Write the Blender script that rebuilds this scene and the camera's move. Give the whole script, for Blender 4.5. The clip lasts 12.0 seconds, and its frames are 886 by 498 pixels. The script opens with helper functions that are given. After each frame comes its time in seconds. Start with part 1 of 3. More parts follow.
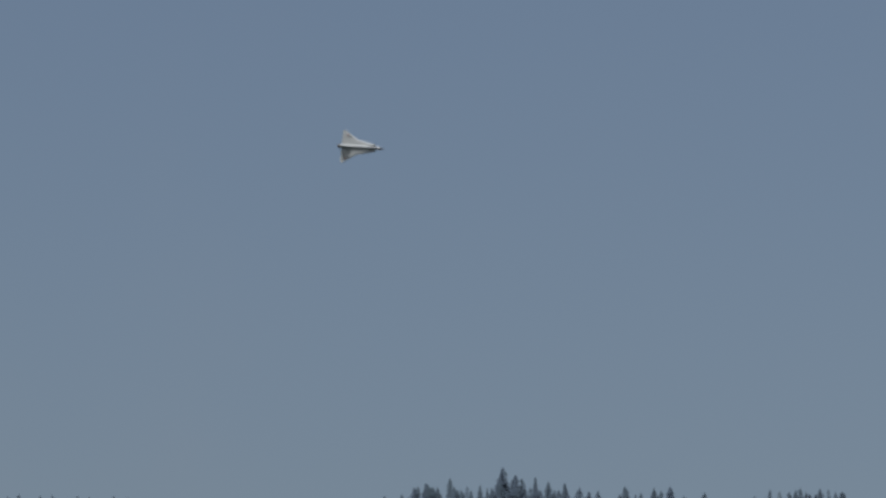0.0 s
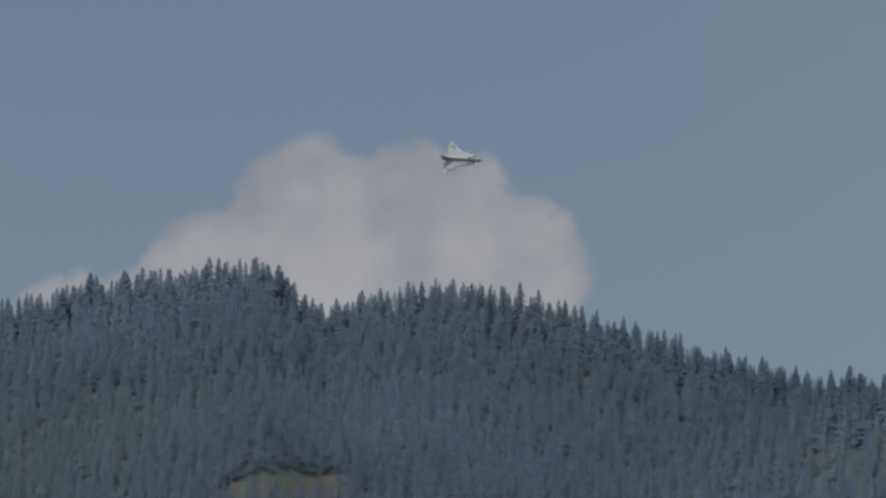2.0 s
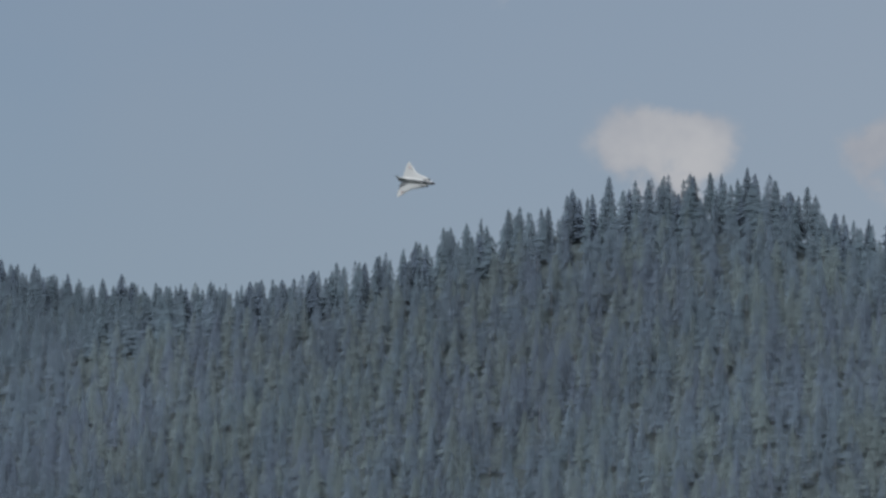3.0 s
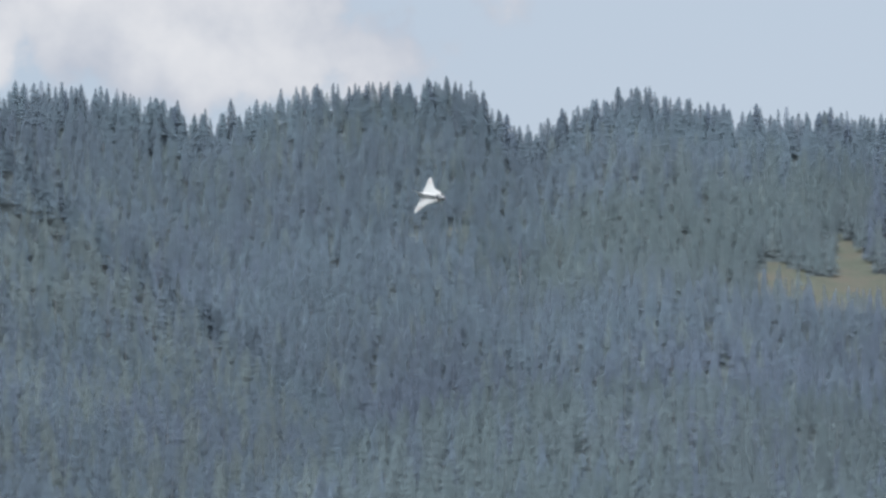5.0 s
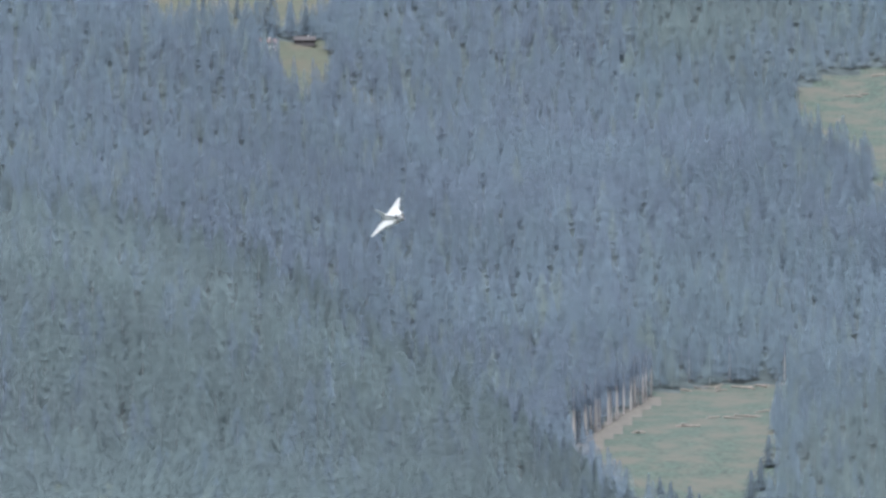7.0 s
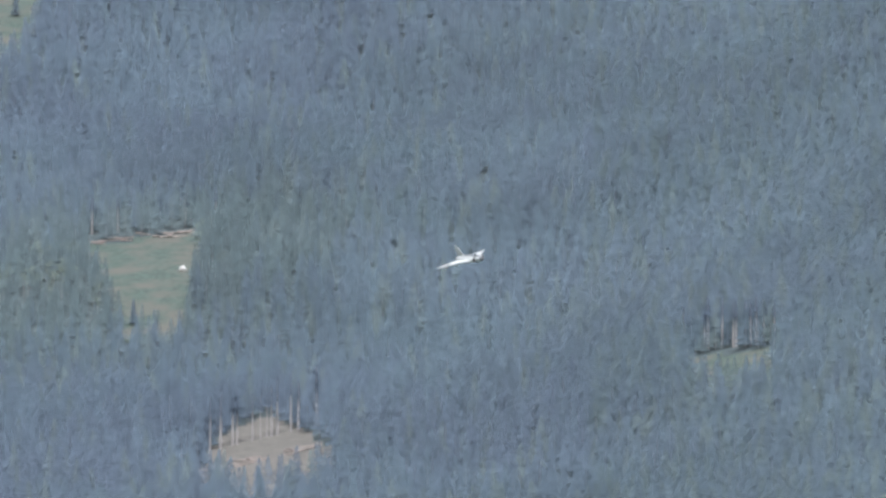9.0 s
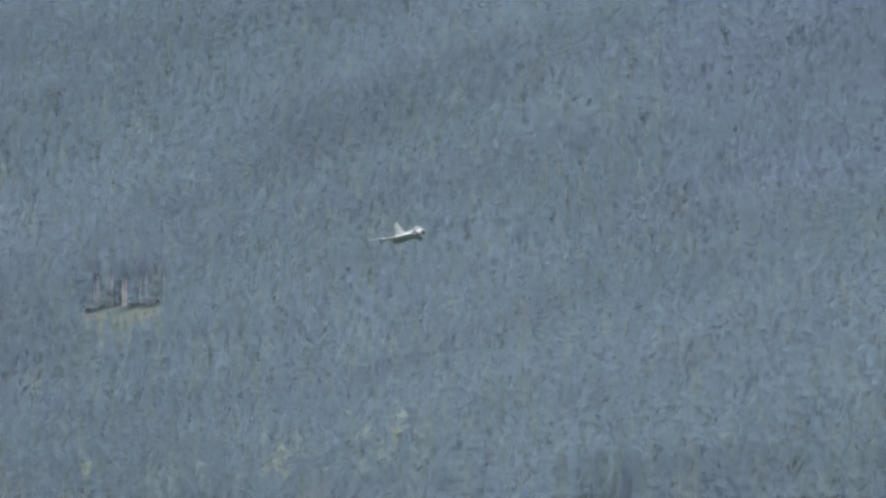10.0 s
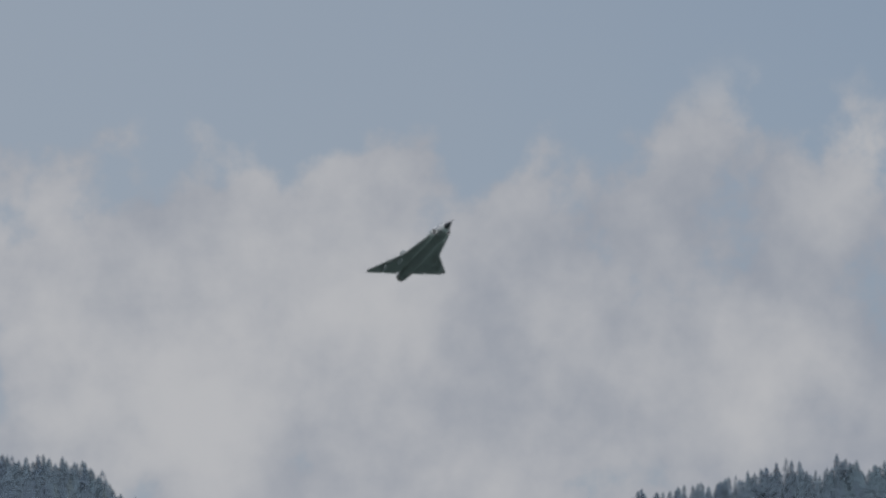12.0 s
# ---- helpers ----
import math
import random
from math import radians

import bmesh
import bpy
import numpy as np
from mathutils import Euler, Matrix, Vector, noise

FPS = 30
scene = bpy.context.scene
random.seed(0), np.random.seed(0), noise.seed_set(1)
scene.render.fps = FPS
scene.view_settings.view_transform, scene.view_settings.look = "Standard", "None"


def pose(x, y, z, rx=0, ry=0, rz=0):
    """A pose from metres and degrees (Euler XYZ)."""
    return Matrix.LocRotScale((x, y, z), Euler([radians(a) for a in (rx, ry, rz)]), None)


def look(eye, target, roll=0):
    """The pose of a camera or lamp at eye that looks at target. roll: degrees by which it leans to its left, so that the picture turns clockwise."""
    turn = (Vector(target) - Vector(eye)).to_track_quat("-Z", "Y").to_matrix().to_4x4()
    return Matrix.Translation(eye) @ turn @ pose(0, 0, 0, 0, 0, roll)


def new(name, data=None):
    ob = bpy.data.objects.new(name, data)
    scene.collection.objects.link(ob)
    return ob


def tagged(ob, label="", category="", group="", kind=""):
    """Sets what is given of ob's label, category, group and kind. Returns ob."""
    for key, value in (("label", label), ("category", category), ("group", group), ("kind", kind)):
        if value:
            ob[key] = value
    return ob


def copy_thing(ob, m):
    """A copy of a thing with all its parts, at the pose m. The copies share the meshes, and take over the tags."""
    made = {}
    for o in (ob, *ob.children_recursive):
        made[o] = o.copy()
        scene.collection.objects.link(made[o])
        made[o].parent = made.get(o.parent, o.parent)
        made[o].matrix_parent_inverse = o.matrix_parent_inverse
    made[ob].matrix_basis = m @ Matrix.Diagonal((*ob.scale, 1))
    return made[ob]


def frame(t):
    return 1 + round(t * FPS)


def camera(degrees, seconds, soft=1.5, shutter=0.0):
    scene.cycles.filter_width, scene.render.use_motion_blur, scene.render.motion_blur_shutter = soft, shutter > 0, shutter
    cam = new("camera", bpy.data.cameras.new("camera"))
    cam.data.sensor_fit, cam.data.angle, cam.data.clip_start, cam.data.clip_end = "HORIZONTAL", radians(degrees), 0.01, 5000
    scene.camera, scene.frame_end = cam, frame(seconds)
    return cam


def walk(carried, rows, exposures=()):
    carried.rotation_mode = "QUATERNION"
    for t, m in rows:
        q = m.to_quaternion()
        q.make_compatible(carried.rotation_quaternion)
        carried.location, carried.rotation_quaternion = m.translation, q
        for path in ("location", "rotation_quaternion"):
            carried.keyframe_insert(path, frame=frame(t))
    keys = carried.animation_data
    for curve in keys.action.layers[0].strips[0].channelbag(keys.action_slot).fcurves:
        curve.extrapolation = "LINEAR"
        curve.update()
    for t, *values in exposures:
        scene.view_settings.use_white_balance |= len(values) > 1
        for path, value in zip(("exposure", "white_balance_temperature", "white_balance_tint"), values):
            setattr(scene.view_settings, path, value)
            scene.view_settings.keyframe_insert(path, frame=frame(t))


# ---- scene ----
# Camera on the airfield: a long lens on a pan head, following the jet round.
cam = camera(6.5, 12.0, soft=3.0)
EYE_Z = 1.7


def aim(az, el):
    """The camera's pose for a compass bearing and an elevation, in degrees."""
    return pose(0, 0, EYE_Z, 90 + el, 0, -az)


PATH = [
    (0.0, -27.000, 8.900),
    (0.5, -24.463, 8.708),
    (0.8, -23.345, 8.432),
    (1.0, -22.384, 8.338),
    (1.5, -19.809, 8.026),
    (2.0, -17.113, 7.706),
    (2.5, -14.277, 7.434),
    (2.7, -13.235, 7.276),
    (4.3, -5.759, 6.102),
    (4.5, -4.925, 5.966),
    (5.0, -3.140, 5.444),
    (5.5, -1.165, 4.976),
    (6.0, 1.194, 4.404),
    (6.5, 3.466, 4.052),
    (7.0, 5.068, 3.719),
    (7.5, 6.961, 3.185),
    (7.7, 7.664, 2.989),
    (9.3, 12.976, 2.484),
    (9.5, 13.785, 2.410),
    (10.0, 16.375, 2.271),
    (10.5, 18.851, 2.421),
    (11.0, 21.339, 3.504),
    (11.1, 21.920, 3.899),
    (11.3, 23.126, 4.729),
    (11.5, 24.409, 5.440),
    (11.7, 25.742, 6.248),
    (12.0, 27.704, 7.551),
]
EXPOSURES = [(t, e, 5900, 10) for t, e in (
    (0.0, 0.14), (1.5, 0.05), (2.0, 0.09), (2.5, 0.25), (2.7, 0.34), (4.3, 0.94), (5.0, 1.19), (5.5, 1.37),
    (6.5, 1.60), (7.5, 1.59), (9.5, 1.47), (10.0, 1.45), (10.5, 1.45), (11.0, 1.50), (11.3, 1.46), (11.5, 1.40), (11.7, 1.05), (12.0, 0.43))]
walk(cam, [(t, aim(a, e)) for t, a, e in PATH], EXPOSURES)

# ---- light: high sun behind the camera, hazy sky with cumulus over the hills ----
SUN_EL, SUN_AZ = 56.0, 192.0
sun = new("sun", bpy.data.lights.new("sun", "SUN"))
sun.data.energy, sun.data.angle, sun.data.color = 3.0, radians(7.0), (1.0, 0.97, 0.93)
sun_dir = Vector((math.sin(radians(SUN_AZ)) * math.cos(radians(SUN_EL)),
                  math.cos(radians(SUN_AZ)) * math.cos(radians(SUN_EL)), math.sin(radians(SUN_EL))))
sun.matrix_world = look(sun_dir * 800, (0, 0, 0))


def link(tree, a, b):
    tree.links.new(a, b)


def math_node(tree, op, a, b=None, clamp=False):
    n = tree.nodes.new("ShaderNodeMath")
    n.operation, n.use_clamp = op, clamp
    for i, v in enumerate((a, b)):
        if v is None:
            continue
        if isinstance(v, (int, float)):
            n.inputs[i].default_value = v
        else:
            link(tree, v, n.inputs[i])
    return n.outputs[0]


def ramp(tree, fac, lo, hi, a=0.0, b=1.0, smooth=True):
    n = tree.nodes.new("ShaderNodeMapRange")
    n.interpolation_type = "SMOOTHSTEP" if smooth else "LINEAR"
    for key, v in (("From Min", lo), ("From Max", hi), ("To Min", a), ("To Max", b)):
        n.inputs[key].default_value = v
    link(tree, fac, n.inputs["Value"])
    return n.outputs["Result"]


def mixed(tree, fac, a, b):
    n = tree.nodes.new("ShaderNodeMix")
    n.data_type = "RGBA"
    for i, v in ((0, fac), (6, a), (7, b)):
        if isinstance(v, (int, float)):
            n.inputs[i].default_value = v
        elif isinstance(v, tuple):
            n.inputs[i].default_value = (*v, 1.0)
        else:
            link(tree, v, n.inputs[i])
    return n.outputs[2]


def noise_tex(tree, vec, scale, detail=4.0, rough=0.5, lac=2.0):
    n = tree.nodes.new("ShaderNodeTexNoise")
    n.inputs["Scale"].default_value, n.inputs["Detail"].default_value = scale, detail
    n.inputs["Roughness"].default_value, n.inputs["Lacunarity"].default_value = rough, lac
    if vec is not None:
        link(tree, vec, n.inputs["Vector"])
    return n.outputs["Fac"]


def toward(az, el):
    a, e = radians(az), radians(el)
    return Vector((math.sin(a) * math.cos(e), math.cos(a) * math.cos(e), math.sin(e)))


# cumulus masses: bearing, elevation, half width, half height (degrees), weight
CLOUDS = [(-18.04, 7.72, 0.78, 0.80, 1.0), (-17.2, 7.80, 0.80, 0.82, 1.0), (-16.6, 7.6, 0.72, 0.72, 0.85), (-19.1, 7.30, 0.62, 0.52, 0.9),
          (-19.9, 7.1, 0.6, 0.5, 0.8), (-18.6, 7.5, 0.7, 0.62, 1.0),
          (-10.1, 7.7, 0.7, 0.55, 0.5), (-11.3, 8.9, 0.5, 0.3, 0.3),
          (-5.6, 7.35, 0.82, 0.85, 1.0), (-4.6, 7.30, 1.0, 0.95, 1.0), (-3.75, 7.4, 1.5, 1.1, 0.62), (-6.9, 7.1, 1.1, 0.7, 0.62), (-8.2, 7.6, 0.9, 0.5, 0.5),
          (2.3, 6.4, 1.0, 0.8, 0.7), (5.5, 7.5, 2.4, 1.2, 0.8), (15.0, 8.0, 3.5, 1.5, 0.8),
          (27.0, 6.7, 3.6, 1.9, 0.92), (30.2, 6.9, 2.6, 1.9, 0.75), (25.0, 8.1, 1.0, 0.5, 0.6), (21.2, 6.7, 0.9, 0.5, 0.5),
          (40.0, 10.0, 6.0, 3.0, 0.9), (-40.0, 14.0, 6.0, 3.0, 0.8)]


def make_sky():
    world = bpy.data.worlds.new("sky")
    scene.world = world
    world.use_nodes = True
    t = world.node_tree
    t.nodes.clear()
    out, bg = t.nodes.new("ShaderNodeOutputWorld"), t.nodes.new("ShaderNodeBackground")
    sky = t.nodes.new("ShaderNodeTexSky")
    sky.sky_type, sky.sun_disc = "NISHITA", False
    sky.sun_elevation, sky.sun_rotation = radians(SUN_EL), radians(SUN_AZ)
    sky.altitude, sky.air_density, sky.dust_density, sky.ozone_density = 700, 1.0, 4.0, 1.0
    vec = t.nodes.new("ShaderNodeTexCoord").outputs["Generated"]
    total = None
    for az, el, rx, rz, w in CLOUDS:
        m = t.nodes.new("ShaderNodeMapping")
        c = toward(az, el)
        s = Vector((1 / radians(rx), 1 / radians(rx), 1 / radians(rz)))
        m.inputs["Scale"].default_value = s
        m.inputs["Location"].default_value = (-c.x * s.x, -c.y * s.y, -c.z * s.z)
        link(t, vec, m.inputs["Vector"])
        ln = t.nodes.new("ShaderNodeVectorMath")
        ln.operation = "LENGTH"
        link(t, m.outputs[0], ln.inputs[0])
        blob = ramp(t, ln.outputs["Value"], 1.35, 0.4, 0.0, w)
        total = blob if total is None else math_node(t, "MAXIMUM", total, blob)
    big = noise_tex(t, vec, 75.0, 8.0, 0.55)
    fine = noise_tex(t, vec, 42.0, 8.0, 0.55)
    wisp = noise_tex(t, vec, 14.0, 6.0, 0.55)
    dens = math_node(t, "ADD", total, math_node(t, "MULTIPLY", math_node(t, "SUBTRACT", big, 0.5), 1.9))
    cover = math_node(t, "MULTIPLY", ramp(t, dens, 0.33, 0.64), ramp(t, total, 0.02, 0.45))
    veil = ramp(t, wisp, 0.45, 0.8, 0.0, 0.25)
    east = t.nodes.new("ShaderNodeMapping")
    c = toward(11, 7)
    east.inputs["Scale"].default_value = (2.2, 2.2, 4.0)
    east.inputs["Location"].default_value = (-c.x * 2.2, -c.y * 2.2, -c.z * 4.0)
    link(t, vec, east.inputs["Vector"])
    far = t.nodes.new("ShaderNodeVectorMath")
    far.operation = "LENGTH"
    link(t, east.outputs[0], far.inputs[0])
    thin = ramp(t, far.outputs["Value"], 1.1, 0.45, 0.0, 0.74)
    shade = ramp(t, math_node(t, "ADD", fine, math_node(t, "MULTIPLY", dens, 0.25)), 0.38, 0.95)
    cloud = mixed(t, shade, (0.222, 0.228, 0.243), (0.366, 0.348, 0.328))
    tint = t.nodes.new("ShaderNodeMix")
    tint.data_type, tint.blend_type = "RGBA", "MULTIPLY"
    tint.inputs[0].default_value = 1.0
    link(t, sky.outputs[0], tint.inputs[6])
    tint.inputs[7].default_value = (SKY[0], SKY[1], SKY[2], 1)
    col = mixed(t, veil, tint.outputs[2], (0.205, 0.225, 0.245))
    col = mixed(t, thin, col, (0.258, 0.274, 0.289))
    col = mixed(t, cover, col, cloud)
    # unseen broken white cloud, added overhead and behind as soft fill light
    sep = t.nodes.new("ShaderNodeSeparateXYZ")
    link(t, vec, sep.inputs[0])
    high = ramp(t, sep.outputs["Z"], 0.22, 0.38)
    fill_cloud = ramp(t, noise_tex(t, vec, 3.2, 6.0, 0.55), 0.36, 0.58)
    col = mixed(t, math_node(t, "MULTIPLY", high, fill_cloud), col, (0.95, 0.94, 0.93))
    link(t, col, bg.inputs["Color"])
    bg.inputs["Strength"].default_value = 1.0
    link(t, bg.outputs[0], out.inputs["Surface"])


SKY = (0.0632, 0.0572, 0.0528)
make_sky()


# ---- materials ----
def material(name, base, rough=0.6, metal=0.0, var=0.25, scale=1.0, bump=0.0, island=0.0, second=None, spec=0.5, patch=0.02):
    m = bpy.data.materials.new(name)
    m.use_nodes = True
    t = m.node_tree
    bsdf = t.nodes["Principled BSDF"]
    pos = t.nodes.new("ShaderNodeTexCoord").outputs["Object"]
    grain = noise_tex(t, pos, scale, 5.0, 0.6)
    stain = noise_tex(t, pos, scale * patch if second else scale * 0.17, 6.0, 0.6)
    dark = tuple(c * (1 - var) for c in base)
    light = tuple(min(1, c * (1 + var)) for c in base)
    col = mixed(t, ramp(t, grain, 0.3, 0.7), dark, light)
    if second:
        col = mixed(t, ramp(t, stain, 0.4, 0.66), col, second)
    else:
        col = mixed(t, ramp(t, stain, 0.35, 0.75, 0.0, 0.5), col, tuple(c * (1 - var) for c in base))
    if island:
        geo = t.nodes.new("ShaderNodeNewGeometry")
        hsv = t.nodes.new("ShaderNodeHueSaturation")
        link(t, ramp(t, geo.outputs["Random Per Island"], 0, 1, 1 - island, 1 + island, False), hsv.inputs["Value"])
        link(t, col, hsv.inputs["Color"])
        col = hsv.outputs[0]
    link(t, col, bsdf.inputs["Base Color"])
    bsdf.inputs["Roughness"].default_value, bsdf.inputs["Metallic"].default_value = rough, metal
    bsdf.inputs["Specular IOR Level"].default_value = spec
    if bump:
        b = t.nodes.new("ShaderNodeBump")
        b.inputs["Strength"].default_value, b.inputs["Distance"].default_value = bump, 0.05 / max(scale, 0.05)
        link(t, grain, b.inputs["Height"])
        link(t, b.outputs[0], bsdf.inputs["Normal"])
    return m


def foliage(name, base, var=0.04, island=0.02, through_light=0.28, porous=0.69):
    """Needles or leaves seen as a mass: lit evenly, with light passing through and gaps between the twigs."""
    m = material(name, base, 0.9, var=var, scale=0.30, island=island, spec=0.08)
    t = m.node_tree
    bsdf, out = t.nodes["Principled BSDF"], t.nodes["Material Output"]
    geo = t.nodes.new("ShaderNodeNewGeometry")
    soft = t.nodes.new("ShaderNodeMix")
    soft.data_type = "VECTOR"
    soft.inputs[0].default_value = 0.96
    link(t, geo.outputs["Normal"], soft.inputs[4])
    lie = t.nodes.new("ShaderNodeAttribute")
    lie.attribute_name = "canopy_normal"
    lean = t.nodes.new("ShaderNodeVectorMath")
    link(t, lie.outputs["Vector"], lean.inputs[0])
    lean.inputs[1].default_value = (0.0, -0.2, 0.15)
    link(t, lean.outputs[0], soft.inputs[5])
    nrm = t.nodes.new("ShaderNodeVectorMath")
    nrm.operation = "NORMALIZE"
    link(t, soft.outputs[1], nrm.inputs[0])
    link(t, nrm.outputs[0], bsdf.inputs["Normal"])
    trans, clear = t.nodes.new("ShaderNodeBsdfTranslucent"), t.nodes.new("ShaderNodeBsdfTransparent")
    pos = t.nodes.new("ShaderNodeTexCoord").outputs["Object"]
    stand = noise_tex(t, pos, 0.006, 3.0, 0.55)
    age = t.nodes.new("ShaderNodeHueSaturation")
    tree = t.nodes.new("ShaderNodeAttribute")
    tree.attribute_name = "tree_tone"
    tone = ramp(t, tree.outputs["Fac"], 0, 1, 0.91, 1.09, False)
    link(t, math_node(t, "MULTIPLY", ramp(t, stand, 0.3, 0.7, 0.88, 1.12), tone), age.inputs["Value"])
    link(t, ramp(t, math_node(t, "ADD", noise_tex(t, pos, 0.011, 2.0), math_node(t, "MULTIPLY", tree.outputs["Fac"], 0.3)), 0.5, 0.8, 0.502, 0.488), age.inputs["Hue"])
    link(t, bsdf.inputs["Base Color"].links[0].from_socket, age.inputs["Color"])
    link(t, age.outputs[0], bsdf.inputs["Base Color"])
    link(t, age.outputs[0], trans.inputs["Color"])
    a, c = t.nodes.new("ShaderNodeMixShader"), t.nodes.new("ShaderNodeMixShader")
    a.inputs[0].default_value, c.inputs[0].default_value = through_light, porous
    link(t, bsdf.outputs[0], a.inputs[1])
    link(t, trans.outputs[0], a.inputs[2])
    link(t, a.outputs[0], c.inputs[1])
    link(t, clear.outputs[0], c.inputs[2])
    link(t, c.outputs[0], out.inputs["Surface"])
    return m


# Needle colours carry a blue tint that stands in for distance haze.
SPRUCE = [foliage("hazed_spruce_needles", (0.093, 0.121, 0.149)), foliage("haze_blue_spruce_needles", (0.094, 0.120, 0.154)),
          foliage("hazed_fresh_spruce_needles", (0.092, 0.119, 0.129)), foliage("hazed_larch_needles", (0.112, 0.140, 0.144)),
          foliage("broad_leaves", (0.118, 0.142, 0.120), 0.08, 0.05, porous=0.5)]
CREST = [foliage("hazed_crest_spruce_needles", (0.089, 0.117, 0.142), porous=0.42), foliage("haze_blue_crest_needles", (0.087, 0.114, 0.145), porous=0.25)]
BARK = material("bark", (0.095, 0.092, 0.092), 0.9, var=0.3, scale=3.0)
PALE_BARK = material("pale_bark", (0.195, 0.182, 0.175), 0.9, var=0.25, scale=2.0)
FLOOR = material("forest_floor", (0.040, 0.050, 0.052), 0.95, var=0.35, scale=0.12, spec=0.1)
GRASS = material("meadow_grass", (0.050, 0.056, 0.043), 0.95, var=0.15, scale=0.25, second=(0.063, 0.059, 0.047), patch=0.22, spec=0.1)
CLEARCUT = material("clearcut_ground", (0.041, 0.055, 0.047), 0.95, var=0.3, scale=0.4, second=(0.065, 0.064, 0.055), patch=0.14, spec=0.1)
DIRT = material("bare_earth", (0.060, 0.054, 0.046), 0.95, var=0.25, scale=0.3)
VALLEY = material("valley_grass", (0.078, 0.108, 0.102), 0.95, var=0.25, scale=0.05, second=(0.090, 0.120, 0.112), patch=0.2, spec=0.1)
PAINT = material("pale_grey_paint", (0.288, 0.294, 0.280), 0.38, var=0.05, scale=1.2)
BELLY = material("grey_belly_paint", (0.262, 0.272, 0.262), 0.45, var=0.08, scale=1.0)
WHITE = material("white_paint", (0.44, 0.44, 0.43), 0.3, var=0.03, scale=2.0)
BLACK = material("black_radome", (0.022, 0.022, 0.025), 0.35, var=0.1, scale=3.0)
STEEL = material("burnt_steel", (0.12, 0.105, 0.095), 0.35, metal=0.9, var=0.3, scale=2.0)
DARK = material("dark_inlet", (0.012, 0.012, 0.013), 0.7, var=0.1, scale=2.0)
RED = material("faded_red_paint", (0.20, 0.11, 0.10), 0.5, var=0.1, scale=2.0)
ANTIGLARE = material("dark_grey_paint", (0.07, 0.075, 0.08), 0.6, var=0.1, scale=2.0)
# Darker grey on the spine stands in for shade along the fuselage.
SPINE_SHADE = material("spine_shade_grey", (0.13, 0.135, 0.135), 0.5, var=0.1, scale=2.0)
GLASS = material("canopy_glass", (0.03, 0.035, 0.04), 0.06, var=0.05, scale=2.0, spec=1.0)
TIMBER = material("weathered_timber", (0.034, 0.031, 0.033), 0.85, var=0.3, scale=1.5)
ROOF = material("red_roof_tiles", (0.085, 0.052, 0.050), 0.8, var=0.25, scale=1.0)
PLASTER = material("pale_plaster", (0.30, 0.285, 0.27), 0.9, var=0.1, scale=1.0)
ROCK = material("pale_limestone", (0.34, 0.33, 0.31), 0.9, var=0.15, scale=0.8)
LOG = material("peeled_logs", (0.145, 0.122, 0.108), 0.85, var=0.25, scale=1.0)


# ---- building helpers ----
def mesh_of(name, verts, faces, mats, index=None, smooth=False):
    me = bpy.data.meshes.new(name)
    verts = np.asarray(verts, dtype=np.float32)
    me.from_pydata(verts.tolist() if len(verts) < 5000 else verts, [], faces)
    for m in mats:
        me.materials.append(m)
    if index is not None:
        me.polygons.foreach_set("material_index", np.asarray(index, dtype=np.int32))
    if smooth:
        me.polygons.foreach_set("use_smooth", np.ones(len(me.polygons), dtype=bool))
    me.update()
    return me


def tri_mesh(name, verts, tris, mats, index):
    """A triangle mesh straight from arrays."""
    me = bpy.data.meshes.new(name)
    n = len(tris)
    me.vertices.add(len(verts))
    me.vertices.foreach_set("co", np.asarray(verts, dtype=np.float32).ravel())
    me.loops.add(n * 3)
    me.loops.foreach_set("vertex_index", np.asarray(tris, dtype=np.int32).ravel())
    me.polygons.add(n)
    me.polygons.foreach_set("loop_start", np.arange(n, dtype=np.int32) * 3)
    for m in mats:
        me.materials.append(m)
    me.polygons.foreach_set("material_index", np.asarray(index, dtype=np.int32))
    me.update(calc_edges=True)
    me.validate()
    return me


def part(name, bm, mat, parent, label="", smooth=False):
    bmesh.ops.recalc_face_normals(bm, faces=bm.faces)
    me = bpy.data.meshes.new(name)
    bm.to_mesh(me)
    bm.free()
    me.materials.append(mat)
    if smooth:
        me.polygons.foreach_set("use_smooth", np.ones(len(me.polygons), dtype=bool))
        me.set_sharp_from_angle(angle=radians(38))
    ob = new(name, me)
    ob.parent = parent
    return tagged(ob, label)


def loft(rings, cap=True):
    bm = bmesh.new()
    rows = [[bm.verts.new(p) for p in ring] for ring in rings]
    n = len(rows[0])
    for a, b in zip(rows, rows[1:]):
        for i in range(n):
            j = (i + 1) % n
            bm.faces.new((a[i], a[j], b[j], b[i]))
    if cap:
        bm.faces.new(rows[0])
        bm.faces.new(rows[-1])
    bmesh.ops.remove_doubles(bm, verts=bm.verts, dist=1e-4)
    return bm


# ---- the land ----
def crest(points):
    a = np.array(points, dtype=float)
    return lambda az: sum(np.interp(az + d, a[:, 0], a[:, 1]) for d in (-0.12, 0, 0.12)) / 3


